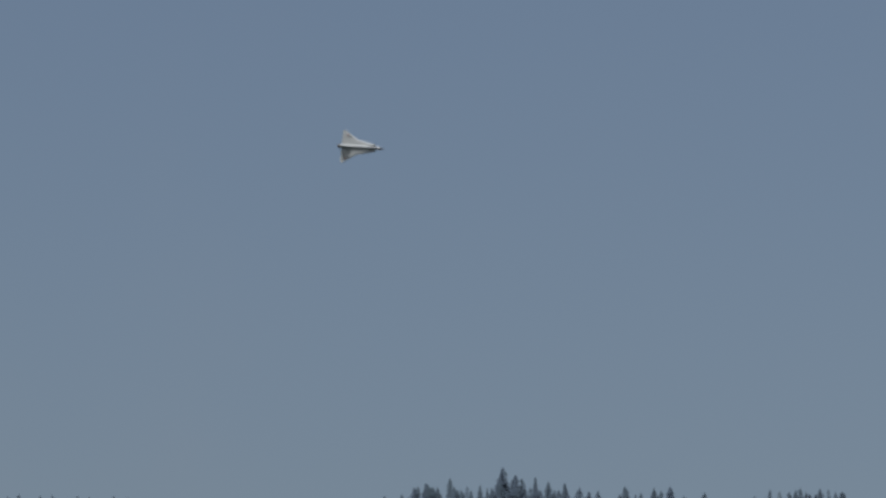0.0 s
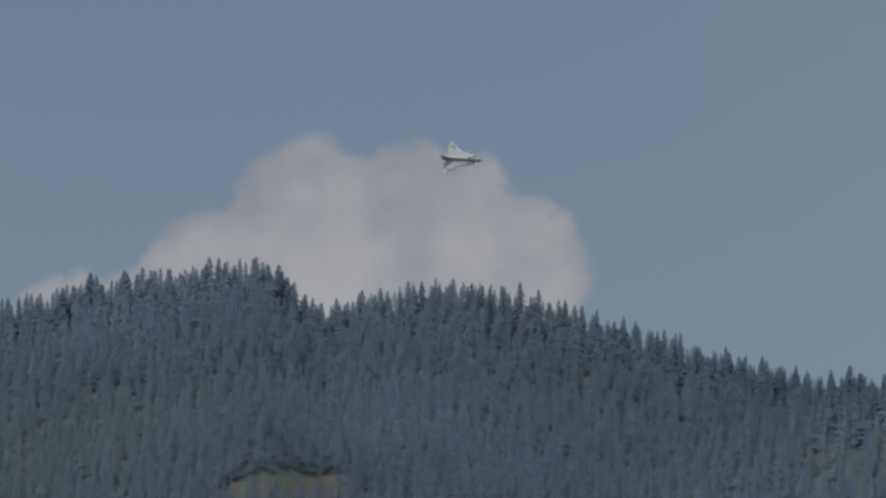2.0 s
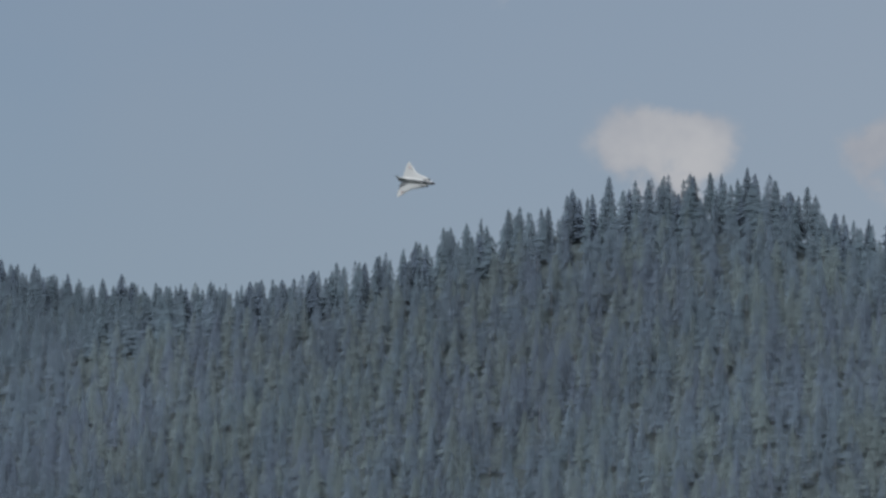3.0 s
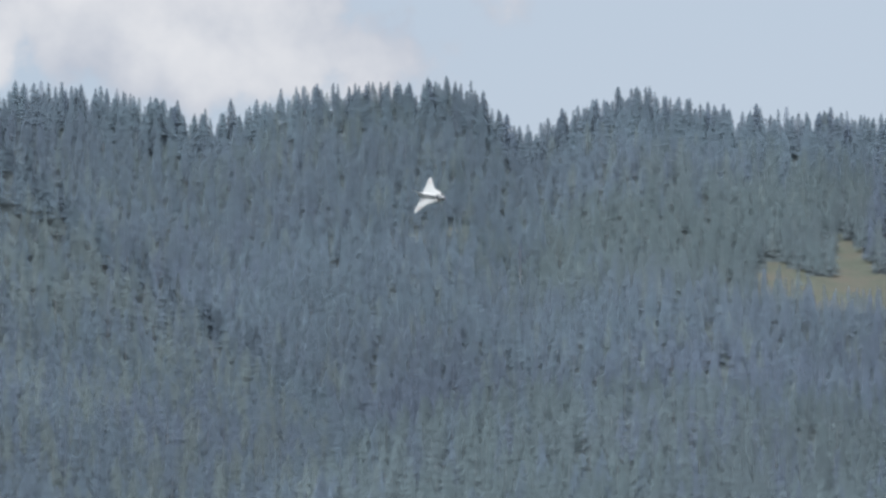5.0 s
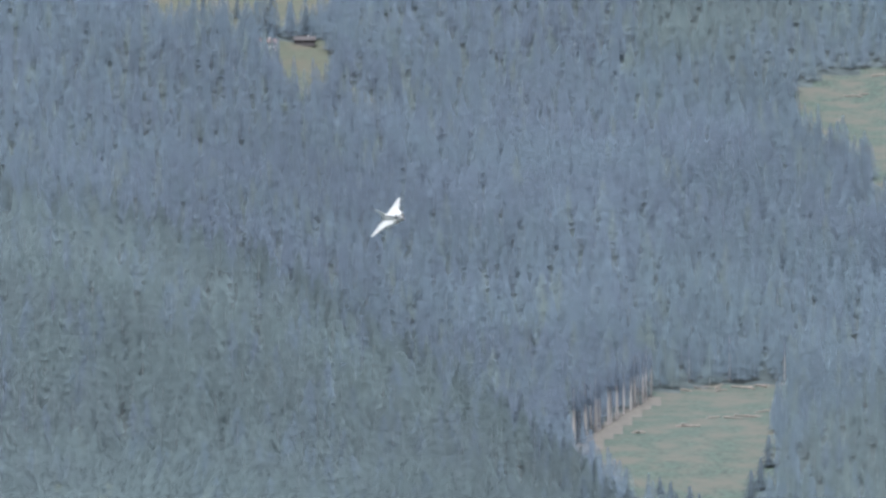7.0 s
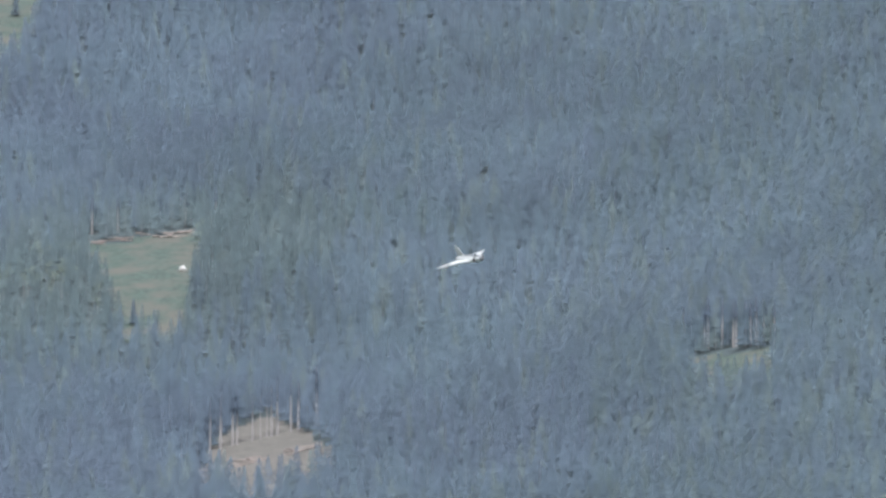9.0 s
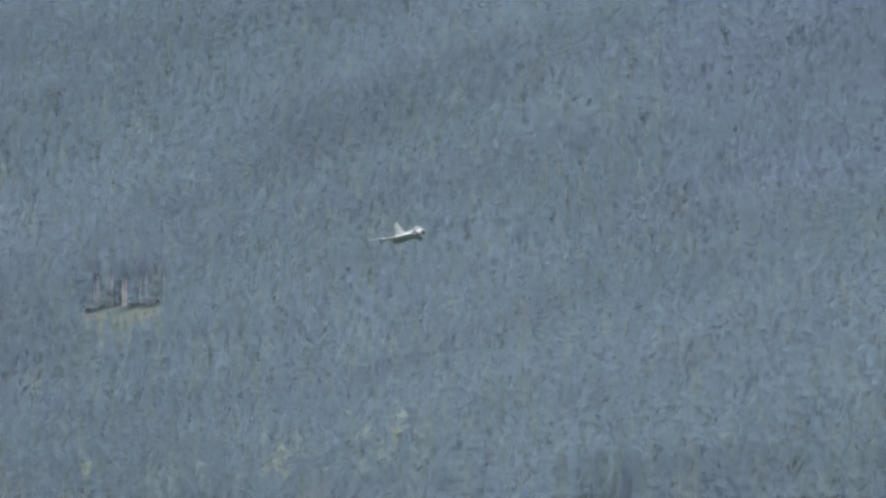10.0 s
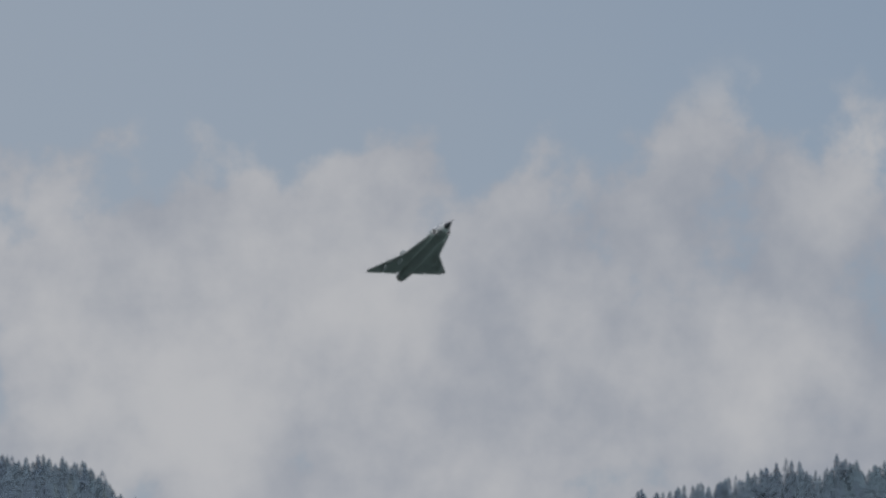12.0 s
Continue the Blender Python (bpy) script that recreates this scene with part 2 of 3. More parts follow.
# ground height of the main ridge along the bearings, as elevation in degrees, and how far off its crest runs
MAIN_EL = crest([(-60, 5.6), (-40, 6.4), (-31, 6.86), (-30.2, 6.87), (-29.3, 6.82), (-28.9, 6.70), (-27.5, 6.70), (-27.1, 6.92),
                 (-26.2, 6.92), (-25.7, 6.83), (-25.3, 6.83), (-24.8, 6.71), (-24.5, 6.85), (-24.1, 6.85), (-23.8, 6.75), (-22.5, 6.69),
                 (-22.1, 6.75), (-21.4, 6.82), (-20.4, 7.14), (-19.4, 7.28), (-18.35, 7.36), (-18.15, 7.10), (-17.9, 7.08), (-17.6, 7.20), (-17.0, 7.26),
                 (-16.5, 7.16), (-15.3, 6.80), (-14.4, 6.65), (-13, 6.56), (-9, 6.46), (-6.1, 6.44), (-5.4, 6.36), (-4.85, 6.16),
                 (-4.2, 6.44), (-3.1, 6.50), (-2.85, 6.42), (-2.65, 6.08), (-2.4, 6.12), (-2.1, 6.30), (-1.8, 6.44), (-1.1, 6.30), (0.2, 6.20), (0.7, 6.08), (1.5, 6.16)])
MAIN_EL_EAST = crest([(1.5, 6.13), (1.9, 5.95), (2.6, 6.03), (4.5, 6.15), (8, 5.55), (13, 5.45), (17, 5.85), (20.2, 6.11), (20.9, 6.07),
                      (21.3, 5.87), (22.6, 5.79), (24, 5.71), (25.1, 5.65), (25.5, 5.33), (26.8, 5.25), (27.4, 5.07),
                      (28.2, 5.21), (29, 5.41), (30, 5.65), (31, 5.65), (40, 5.55), (60, 4.95)])
MAIN_R = crest([(-60, 4400), (-31, 4450), (-24, 4550), (-18, 4500), (-13, 4600), (-5, 4500), (2, 4550), (5, 4700), (12, 4600),
                (20, 4000), (24, 3850), (28, 3500), (32, 3300), (60, 3300)])
HILL_EL = crest([(-60, 0.44), (-20, 3.44), (-16.5, 5.54), (-15, 6.22), (-14, 6.47), (-12.9, 6.56), (-12.2, 6.65), (-11.1, 7.04), (-10.1, 7.33),
                 (-9.4, 7.40), (-8.8, 7.12), (-8.0, 6.97), (-7.2, 6.64), (-6.9, 6.42), (-6, 5.64), (-5, 4.94), (-4, 4.34), (-2, 3.14), (2, 0.44), (60, 0.24)])
HILL_R = crest([(-60, 3900), (-14, 4100), (-10, 3800), (-7, 3500), (-4, 3300), (60, 3200)])
SPUR_EL = crest([(-60, 0.30), (-8, 1.00), (-5, 3.10), (-3, 4.05), (-1.5, 4.30), (0.2, 4.32), (1.66, 4.18), (2.5, 3.90), (3.4, 3.52), (4, 3.18),
                 (4.7, 2.74), (6, 2.00), (6.4, 1.70), (8, 0.70), (10, 0.30), (60, 0.30)])
SPUR_R = crest([(-60, 2900), (-2, 3000), (3, 2900), (7, 2700), (60, 2700)])


def main_el(az):
    return np.where(az < 1.5, MAIN_EL(az), MAIN_EL_EAST(az))


def rise(az, r, el, rc, run, back):
    u = (r - (rc - run)) / run
    g = np.where(u > 0, 0.04 + 0.96 * np.clip(u, 0, 1), 0.04 * np.clip(1 + u * 2.5, 0, 1))
    z = r * np.tan(np.radians(el * g))
    top = rc * np.tan(np.radians(el))
    return np.where(r > rc, top - (r - rc) * back, z)


def land(az, r):
    """Height of the ground at a bearing and a distance."""
    x, y = r * np.sin(np.radians(az)), r * np.cos(np.radians(az))
    z = rise(az, r, main_el(az), MAIN_R(az), 1750.0, 0.22)
    z = np.maximum(z, rise(az, r, HILL_EL(az), HILL_R(az), 1300.0, 0.5))
    z = np.maximum(z, rise(az, r, SPUR_EL(az), SPUR_R(az), 1000.0, 0.6))
    fold = 5.0 * np.sin((0.55 * x - 0.85 * y) / 75 + 0.6 * np.sin(x / 210)) * np.clip((MAIN_R(az) - r - 120) / 500, 0, 1)
    wave = np.sin(x / 83 + 1.3 * np.sin(y / 121)) + 0.7 * np.sin(y / 57 + x / 190) + 0.5 * np.sin(x / 31 - y / 43)
    return z + (wave * 1.6 + fold) * np.clip((r - 1500) / 600, 0, 1)


def inside(az, el, poly):
    """Which of the points lie inside an outline."""
    hit = np.zeros(np.shape(az), dtype=bool)
    n = len(poly)
    for i in range(n):
        (x0, y0), (x1, y1) = poly[i], poly[(i + 1) % n]
        if y0 == y1:
            continue
        cross = ((y0 > el) != (y1 > el)) & (az < (x1 - x0) * (el - y0) / (y1 - y0) + x0)
        hit ^= cross
    return hit


# open ground on the slopes, outlined by bearing and elevation
SKI_RUN = [(0.47, 6.02), (0.76, 6.02), (0.74, 5.82), (0.95, 5.70), (0.92, 5.42), (0.80, 5.25), (0.66, 4.97), (-0.1, 4.97), (-0.5, 5.05), (-0.86, 5.10),
           (-0.74, 5.36), (-0.45, 5.25), (-0.26, 5.22), (-0.25, 5.57), (-0.05, 5.40), (0.08, 5.24), (0.35, 5.26), (0.60, 5.38), (0.52, 5.75)]
PASTURE = [(2.82, 5.76), (3.4, 5.86), (4.0, 5.99), (4.6, 6.09), (4.75, 6.0), (4.5, 5.72), (4.1, 5.36), (3.6, 5.34), (2.9, 5.34)]
HUT_GLADE = [(3.68, 5.24), (4.2, 5.24), (4.26, 4.92), (3.98, 4.85), (3.85, 5.05)]
GLADES = [[(1.58, 4.95), (1.8, 4.9), (1.78, 5.12), (1.62, 5.14)], [(4.3, 4.86), (4.6, 4.66), (4.58, 4.82), (4.35, 4.94)],
          [(-18.9, 5.8), (-17.75, 5.8), (-17.9, 6.02), (-18.35, 6.05), (-18.7, 5.95)], [(-3.54, 5.46), (-2.9, 5.49), (-2.92, 5.60), (-3.5, 5.56)]]
FELLED = [[(6.0, 2.22), (6.2, 2.42), (6.62, 2.66), (7.1, 2.72), (7.62, 2.72), (7.48, 2.40), (7.55, 2.05), (7.30, 1.55), (6.9, 1.55), (6.45, 1.85)],
          [(7.60, 4.70), (7.68, 4.90), (8.0, 5.0), (8.6, 5.06), (9.4, 5.0), (9.8, 4.88), (10.06, 4.55), (9.6, 4.42), (8.95, 4.36), (8.80, 3.95), (8.2, 3.98), (8.22, 4.3), (8.0, 4.44), (7.8, 4.50)],
          [(9.25, 2.61), (9.6, 2.64), (10.1, 2.72), (10.06, 2.40), (10.0, 1.95), (9.6, 1.85), (9.45, 2.2)],
          [(13.72, 1.50), (13.70, 1.80), (14.02, 1.80), (14.32, 1.86), (14.32, 1.56), (14.05, 1.48)]]
BARE = [[(5.98, 2.20), (6.2, 2.42), (6.62, 2.66), (6.66, 2.60), (6.42, 2.42), (6.2, 2.24), (6.05, 2.14)],
        [(10.05, 0.85), (10.25, 1.2), (10.6, 1.36), (10.88, 1.24), (11.12, 1.10), (11.05, 0.88), (10.5, 0.66)]]


def open_kind(az, r, z):
    """0 woods, 1 meadow, 2 felled ground, 3 bare earth."""
    el = np.degrees(np.arctan2(z - EYE_Z, r))
    kind = np.zeros(np.shape(az), dtype=int)
    far = r > np.where(az < 6.4, SPUR_R(az) + 150, 0)
    for poly in [SKI_RUN, PASTURE, HUT_GLADE, *GLADES]:
        kind[inside(az, el, poly) & far] = 1
    for poly in FELLED:
        kind[inside(az, el, poly) & far] = 2
    for poly in BARE:
        kind[inside(az, el, poly) & far] = 3
    return kind


def make_ground():
    az = np.concatenate([np.arange(-180, -34, 2.0), np.arange(-34, 34, 0.07), np.arange(34, 180, 2.0)])
    r = np.concatenate([[0.02, 3], np.geomspace(12, 1500, 26), np.arange(1560, 2300, 40.0), np.arange(2300, 4700, 14.0), np.arange(4720, 4985, 40.0)])
    A, Rr = np.meshgrid(az, r, indexing="ij")
    Z = land(A, Rr)
    V = np.stack([Rr * np.sin(np.radians(A)), Rr * np.cos(np.radians(A)), Z], axis=-1).reshape(-1, 3)
    n, k = len(az), len(r)
    i, j = np.meshgrid(np.arange(n), np.arange(k - 1), indexing="ij")
    i2 = (i + 1) % n
    a, b, c, d = i * k + j, i * k + j + 1, i2 * k + j + 1, i2 * k + j
    tris = np.concatenate([np.stack([a, b, c], -1).reshape(-1, 3), np.stack([a, c, d], -1).reshape(-1, 3)])
    tris = tris[:, ::-1]
    ca, cr = A[:, :-1] + 0.035, (Rr[:, :-1] + Rr[:, 1:]) / 2
    kind = open_kind(ca, cr, land(ca, cr))
    kind = np.where((kind == 0) & (cr < 1700), 4, kind).reshape(-1)
    me = tri_mesh("ground", V, tris, [FLOOR, GRASS, CLEARCUT, DIRT, VALLEY], np.concatenate([kind, kind]))
    me.polygons.foreach_set("use_smooth", np.ones(len(me.polygons), dtype=bool))
    ground = new("ground", me)
    tagged(ground, "wooded alpine hillsides with meadows above a grassy valley", "ground", kind="structure")


make_ground()


# ---- trees ----
def spruce_shape(rng, tiers, sides, trunk_sides=3, bare=0.06, width=0.17, reach=1.75):
    """A unit spruce: whorls of separate drooping boughs round a trunk. Vertices, triangles, 1 where bark."""
    v, f, bark = [], [], []
    for k in range(tiers):
        s = (k + 0.2) / (tiers + 0.1)
        z0 = bare + (1.0 - bare) * s
        depth = (1.0 - bare) * reach / tiers
        rad = width * (1 - s) ** 0.9 + 0.012
        turn = rng.uniform(0, 6.28)
        for i in range(sides):
            a = turn + 6.2832 * (i + rng.uniform(-0.25, 0.25)) / sides
            q = rad * rng.uniform(0.72, 1.2)
            half = 3.1 / sides * rng.uniform(0.8, 1.2)
            droop = rng.uniform(-0.02, 0.02)
            base = len(v)
            v.append((0.0, 0.0, min(1.0, z0 + depth)))
            for d in (-half, half):
                g = rng.uniform(0.8, 1.2)
                v.append((q * g * math.cos(a + d), q * g * math.sin(a + d), z0 + droop + rng.uniform(-0.02, 0.02)))
            f.append((base, base + 1, base + 2))
            bark.append(0)
    base = len(v)
    v += [(0.02 * math.cos(6.2832 * i / 3), 0.02 * math.sin(6.2832 * i / 3), 0.9) for i in range(3)] + [(0, 0, 1.0)]
    f += [(base, base + 1, base + 3), (base + 1, base + 2, base + 3), (base + 2, base, base + 3)]
    bark += [0, 0, 0]
    base = len(v)
    for i in range(trunk_sides):
        a = 6.2832 * i / trunk_sides
        v.append((0.012 * math.cos(a), 0.012 * math.sin(a), -0.03))
    v.append((0, 0, 0.8))
    for i in range(trunk_sides):
        f.append((base + i, base + (i + 1) % trunk_sides, base + trunk_sides))
        bark.append(1)
    return np.array(v), np.array(f), np.array(bark)


def leafy_shape(rng, clumps=44):
    """A unit broad-leaved tree: an uneven oval crown of many small ragged clumps on a trunk."""
    v, f, bark = [], [], []
    lobes = [(rng.normal(0, 0.06), rng.normal(0, 0.06), rng.uniform(0.35, 0.8), rng.uniform(0.12, 0.2)) for _ in range(4)]
    for k in range(clumps):
        x, y, z, q = lobes[k % 4]
        d = rng.normal(0, 1, 3)
        d *= q * rng.uniform(0.6, 1.0) / np.linalg.norm(d)
        base = len(v)
        for j in range(3):
            v.append((x + d[0] + rng.normal(0, 0.055), y + d[1] + rng.normal(0, 0.055), min(1.0, z + d[2] * 1.3 + rng.normal(0, 0.05))))
        f.append((base, base + 1, base + 2))
        bark.append(0)
    base = len(v)
    v += [(0.02, 0, -0.03), (-0.01, 0.017, -0.03), (-0.01, -0.017, -0.03), (0, 0, 0.6)]
    f += [(base, base + 1, base + 3), (base + 1, base + 2, base + 3), (base + 2, base, base + 3)]
    bark += [1, 1, 1]
    return np.array(v), np.array(f), np.array(bark)


def grow(name, az, r, height, shapes, mats, pick, label, wide=None):
    """Many trees in one mesh: one shape of the list for each, turned and scaled at random."""
    rng = np.random.default_rng(len(az))
    z = land(az, r)
    which = rng.integers(0, len(shapes), len(az))
    turn = rng.uniform(0, 6.28, len(az))
    wide = rng.uniform(0.8, 1.25, len(az)) if wide is None else wide
    tone = rng.normal(0.5, 0.2, len(az)).clip(0, 1)
    gx, gy = r * np.sin(np.radians(az)), r * np.cos(np.radians(az))

    def ground_at(x, y):
        return land(np.degrees(np.arctan2(x, y)), np.hypot(x, y))
    lie = np.stack([(ground_at(gx - 35, gy) - ground_at(gx + 35, gy)) / 70, (ground_at(gx, gy - 35) - ground_at(gx, gy + 35)) / 70, np.ones(len(az))], -1)
    lie /= np.linalg.norm(lie, axis=1)[:, None]
    V, F, I, T, L = [], [], [], [], []
    count = 0
    for s, (v, f, bark) in enumerate(shapes):
        sel = np.where(which == s)[0]
        if not len(sel):
            continue
        c, sn, h = np.cos(turn[sel])[:, None], np.sin(turn[sel])[:, None], height[sel][:, None]
        w = h * wide[sel][:, None]
        x = (v[None, :, 0] * c - v[None, :, 1] * sn) * w + (r[sel] * np.sin(np.radians(az[sel])))[:, None]
        y = (v[None, :, 0] * sn + v[None, :, 1] * c) * w + (r[sel] * np.cos(np.radians(az[sel])))[:, None]
        zz = v[None, :, 2] * h + z[sel][:, None]
        V.append(np.stack([x, y, zz], -1).reshape(-1, 3))
        F.append((f[None] + (np.arange(len(sel)) * len(v))[:, None, None] + count).reshape(-1, 3))
        I.append(np.where(bark[None] == 1, len(mats) - 1, pick[sel][:, None]).reshape(-1))
        L.append(np.repeat(lie[sel], len(f), axis=0))
        T.append(np.repeat(tone[sel], len(f)))
        count += len(sel) * len(v)
    ob = new(name, tri_mesh(name, np.concatenate(V), np.concatenate(F), mats, np.concatenate(I)))
    ob.data.attributes.new("canopy_normal", "FLOAT_VECTOR", "FACE").data.foreach_set("vector", np.concatenate(L).astype(np.float32).ravel())
    ob.data.attributes.new("tree_tone", "FLOAT", "FACE").data.foreach_set("value", np.concatenate(T).astype(np.float32))
    return tagged(ob, label, "forest", kind="stuff")


LOWEST = crest([(-60, 6.6), (-31, 6.5), (-27, 6.25), (-24, 5.95), (-20, 5.55), (-14, 4.75), (-10, 4.05), (-6, 3.1), (-3, 2.4), (1.2, 1.6), (5, 0.7),
                (8, 0.4), (12, 0.25), (20, 0.15), (22, 0.3), (24.5, 1.3), (28, 3.4), (30, 4.6), (32, 5.2), (60, 5.0)])


def hidden(az, r, z, tall=20.0):
    """Ground whose trees are covered by nearer land all along the valley floor's line of sight."""
    mine = np.arctan2(z + tall, r)
    cover = np.zeros(np.shape(az), dtype=bool)
    for k in np.linspace(0.45, 0.985, 28):
        rr = r * k
        cover |= np.arctan2(land(az, rr) + 8.0, rr) > mine
    return cover


def tall_at(az, r, rng):
    """Height of the trees: stands of different age."""
    x, y = r * np.sin(np.radians(az)), r * np.cos(np.radians(az))
    stand = np.sin(x / 140 + 0.8) * np.sin(y / 170) + 0.6 * np.sin(x / 47 + y / 61)
    h = 20.0 + 2.4 * stand + rng.normal(0, 1.7, np.shape(az))
    old = ((az > -19.9) & (az < -18.2)) | ((az > 24.0) & (az < 25.22)) | ((az > -26.6) & (az < -24.0))
    h = h + np.where(old & (r > MAIN_R(az) - 160), 4.5, 0.0)
    return np.clip(h, 10, 33)


def make_forest():
    rng = np.random.default_rng(5)
    fields = []
    for step, a0, a1 in ((8.4, -33.5, 13.0), (7.0, 13.0, 33.5)):
        X, Y = np.meshgrid(np.arange(-2700, 2700, step), np.arange(1650, 4800, step))
        X = (X + rng.uniform(-0.48, 0.48, X.shape) * step).ravel()
        Y = (Y + rng.uniform(-0.48, 0.48, Y.shape) * step).ravel()
        a = np.degrees(np.arctan2(X, Y))
        fields.append((X[(a >= a0) & (a < a1)], Y[(a >= a0) & (a < a1)]))
    X, Y = np.concatenate([q[0] for q in fields]), np.concatenate([q[1] for q in fields])
    az, r = np.degrees(np.arctan2(X, Y)), np.hypot(X, Y)
    ok = (abs(az) < 33.5) & (r < MAIN_R(az) + 60)
    az, r = az[ok], r[ok]
    z = land(az, r)
    el = np.degrees(np.arctan2(z - EYE_Z, r))
    near = el > LOWEST(az)
    thin = rng.random(len(az)) < 0.035
    cover = hidden(az, r, z)
    keep = (near & ~cover) | (thin & (r > 2000))
    az, r, z = az[keep], r[keep], z[keep]
    keep = open_kind(az, r, z) == 0
    gap = (((az > -24.95) & (az < -24.76)) | ((az > -25.80) & (az < -25.71)) | ((az > -25.19) & (az < -25.10))) & (r > 4200)
    keep &= ~gap
    az, r = az[keep], r[keep]
    x, y = r * np.sin(np.radians(az)), r * np.cos(np.radians(az))
    h = tall_at(az, r, rng)
    h = h * np.where(r < MAIN_R(az) - 130, np.where(az > 13, 0.86, 0.94), 1.0)
    big = np.clip(1 - abs(az + 9.5) / 6.5, 0, 1) ** 0.5 * (abs(r - HILL_R(az) + 600) < 750)
    h = h * (1 + 0.2 * big)
    thin = rng.random(len(az)) < 0.34 * big
    az, r, x, y, h = (q[~thin] for q in (az, r, x, y, h))
    patch = np.sin(x / 210 + 2.0) * np.sin(y / 160 + x / 400) + 0.5 * np.sin(x / 63 - y / 90) + rng.normal(0, 0.25, len(az))
    el = np.degrees(np.arctan2(land(az, r), r))
    low = np.clip((3.6 - el) / 3.0, 0, 1) + np.clip((az - 18) / 5, 0, 1) * np.clip((4.2 - el) / 2, 0, 1)
    pale = np.clip(1 - abs(az - 22.5) / 4.5, 0, 1) * np.clip(1 - abs(el - 1.3 - (az - 21) * 0.42) / 1.2, 0, 1)
    on_spur = (az > -4) & (az < 7) & (r < SPUR_R(az) + 30)
    copse = (np.hypot((az - 1.04) / 0.26, (el - 3.20) / 0.20) < 1) | (np.hypot((az - 0.16) / 0.42, (el - 2.50) / 0.24) < 1)
    leafy = (patch + low * 0.6 + pale * 0.8 + copse * 3.0 * on_spur - np.clip(el - 4.2, 0, 1) * 1.2 + rng.normal(0, 0.9, len(az)) * pale > 1.85)
    pick = np.where((patch > 0.75) & (az < 13), 2, np.where((patch < -0.45) & (az < 13), 1, 0))
    pick = np.where(rng.random(len(az)) < 0.045 + 0.05 * low, 3, pick)
    on_hill = (az > -14.5) & (az < -4) & (r < HILL_R(az) + 30)
    roll = rng.random(len(az))
    pick = np.where(on_spur & (roll < 0.85), 2, np.where(on_hill & (roll < 0.3), 3, pick))
    pick = np.where((az > 13) & (roll < 0.22) & (pick == 0), 2, pick)
    pick = np.where((pale > 0.25) & (rng.random(len(az)) < pale), 3, pick)
    # Slopes behind the spur and high in the east: bluer, as painted haze.
    pick = np.where(~on_spur & (az > 0) & (az < 6.5) & (roll < 0.85) & (pick != 3), 1, pick)
    pick = np.where((az > 18) & (el > 2.6) & (roll < 0.8) & (pale < 0.3), 1, pick)
    skyline = (r > MAIN_R(az) - 55) | ((abs(r - HILL_R(az)) < 40) & on_hill)
    pick = np.where(skyline & (roll < 0.8), 4, pick)
    shapes = [spruce_shape(rng, 7, 5, width=0.25, reach=1.6) for _ in range(14)]
    shapes += [spruce_shape(rng, 8, 5, width=0.21, reach=1.6) for _ in range(8)]
    small = [spruce_shape(rng, 7, 4, width=0.27, reach=1.6) for _ in range(16)]
    s = ~leafy
    third = np.digitize(az, [-13, 1.5, 13])
    names = ("spruce wood on the far wooded ridge", "dense spruce wood on a steep alpine hill",
             "dense spruce wood round felled clearings", "hazy spruce wood on the long slope")
    for k in range(4):
        q = s & (third == k)
        grow("spruce_forest", az[q], r[q], h[q], small if k == 3 else shapes, [*SPRUCE[:4], CREST[0], BARK], pick[q], "haze-tinted blue-green " + names[k])
    leaf = [leafy_shape(rng) for _ in range(8)]
    grow("broadleaf_trees", az[leafy], r[leafy], h[leafy] * 0.9, leaf, [SPRUCE[4], SPRUCE[3], BARK],
         (rng.random(leafy.sum()) < 0.4).astype(int), "pale green broad-leaved trees scattered in the spruce wood", rng.uniform(0.9, 1.3, leafy.sum()))


make_forest()


def spruce_parts(name, rng, tiers=14, sides=9, width=0.17, bare=0.07, crown_mat=SPRUCE[0], bark_mat=BARK):
    """A single spruce with a crown and a trunk, one metre high, at the origin."""
    root = new(name)
    v, f, bark = spruce_shape(rng, tiers, sides, 5, bare, width)
    crown = new("crown", tri_mesh("crown", v, f[bark == 0], [crown_mat], np.zeros((bark == 0).sum(), dtype=int)))
    crown.parent = root
    bm = bmesh.new()
    bmesh.ops.create_cone(bm, cap_ends=True, segments=7, radius1=0.017, radius2=0.003, depth=0.98,
                          matrix=Matrix.Translation((0, 0, 0.46)))
    part("trunk", bm, bark_mat, root)
    return root


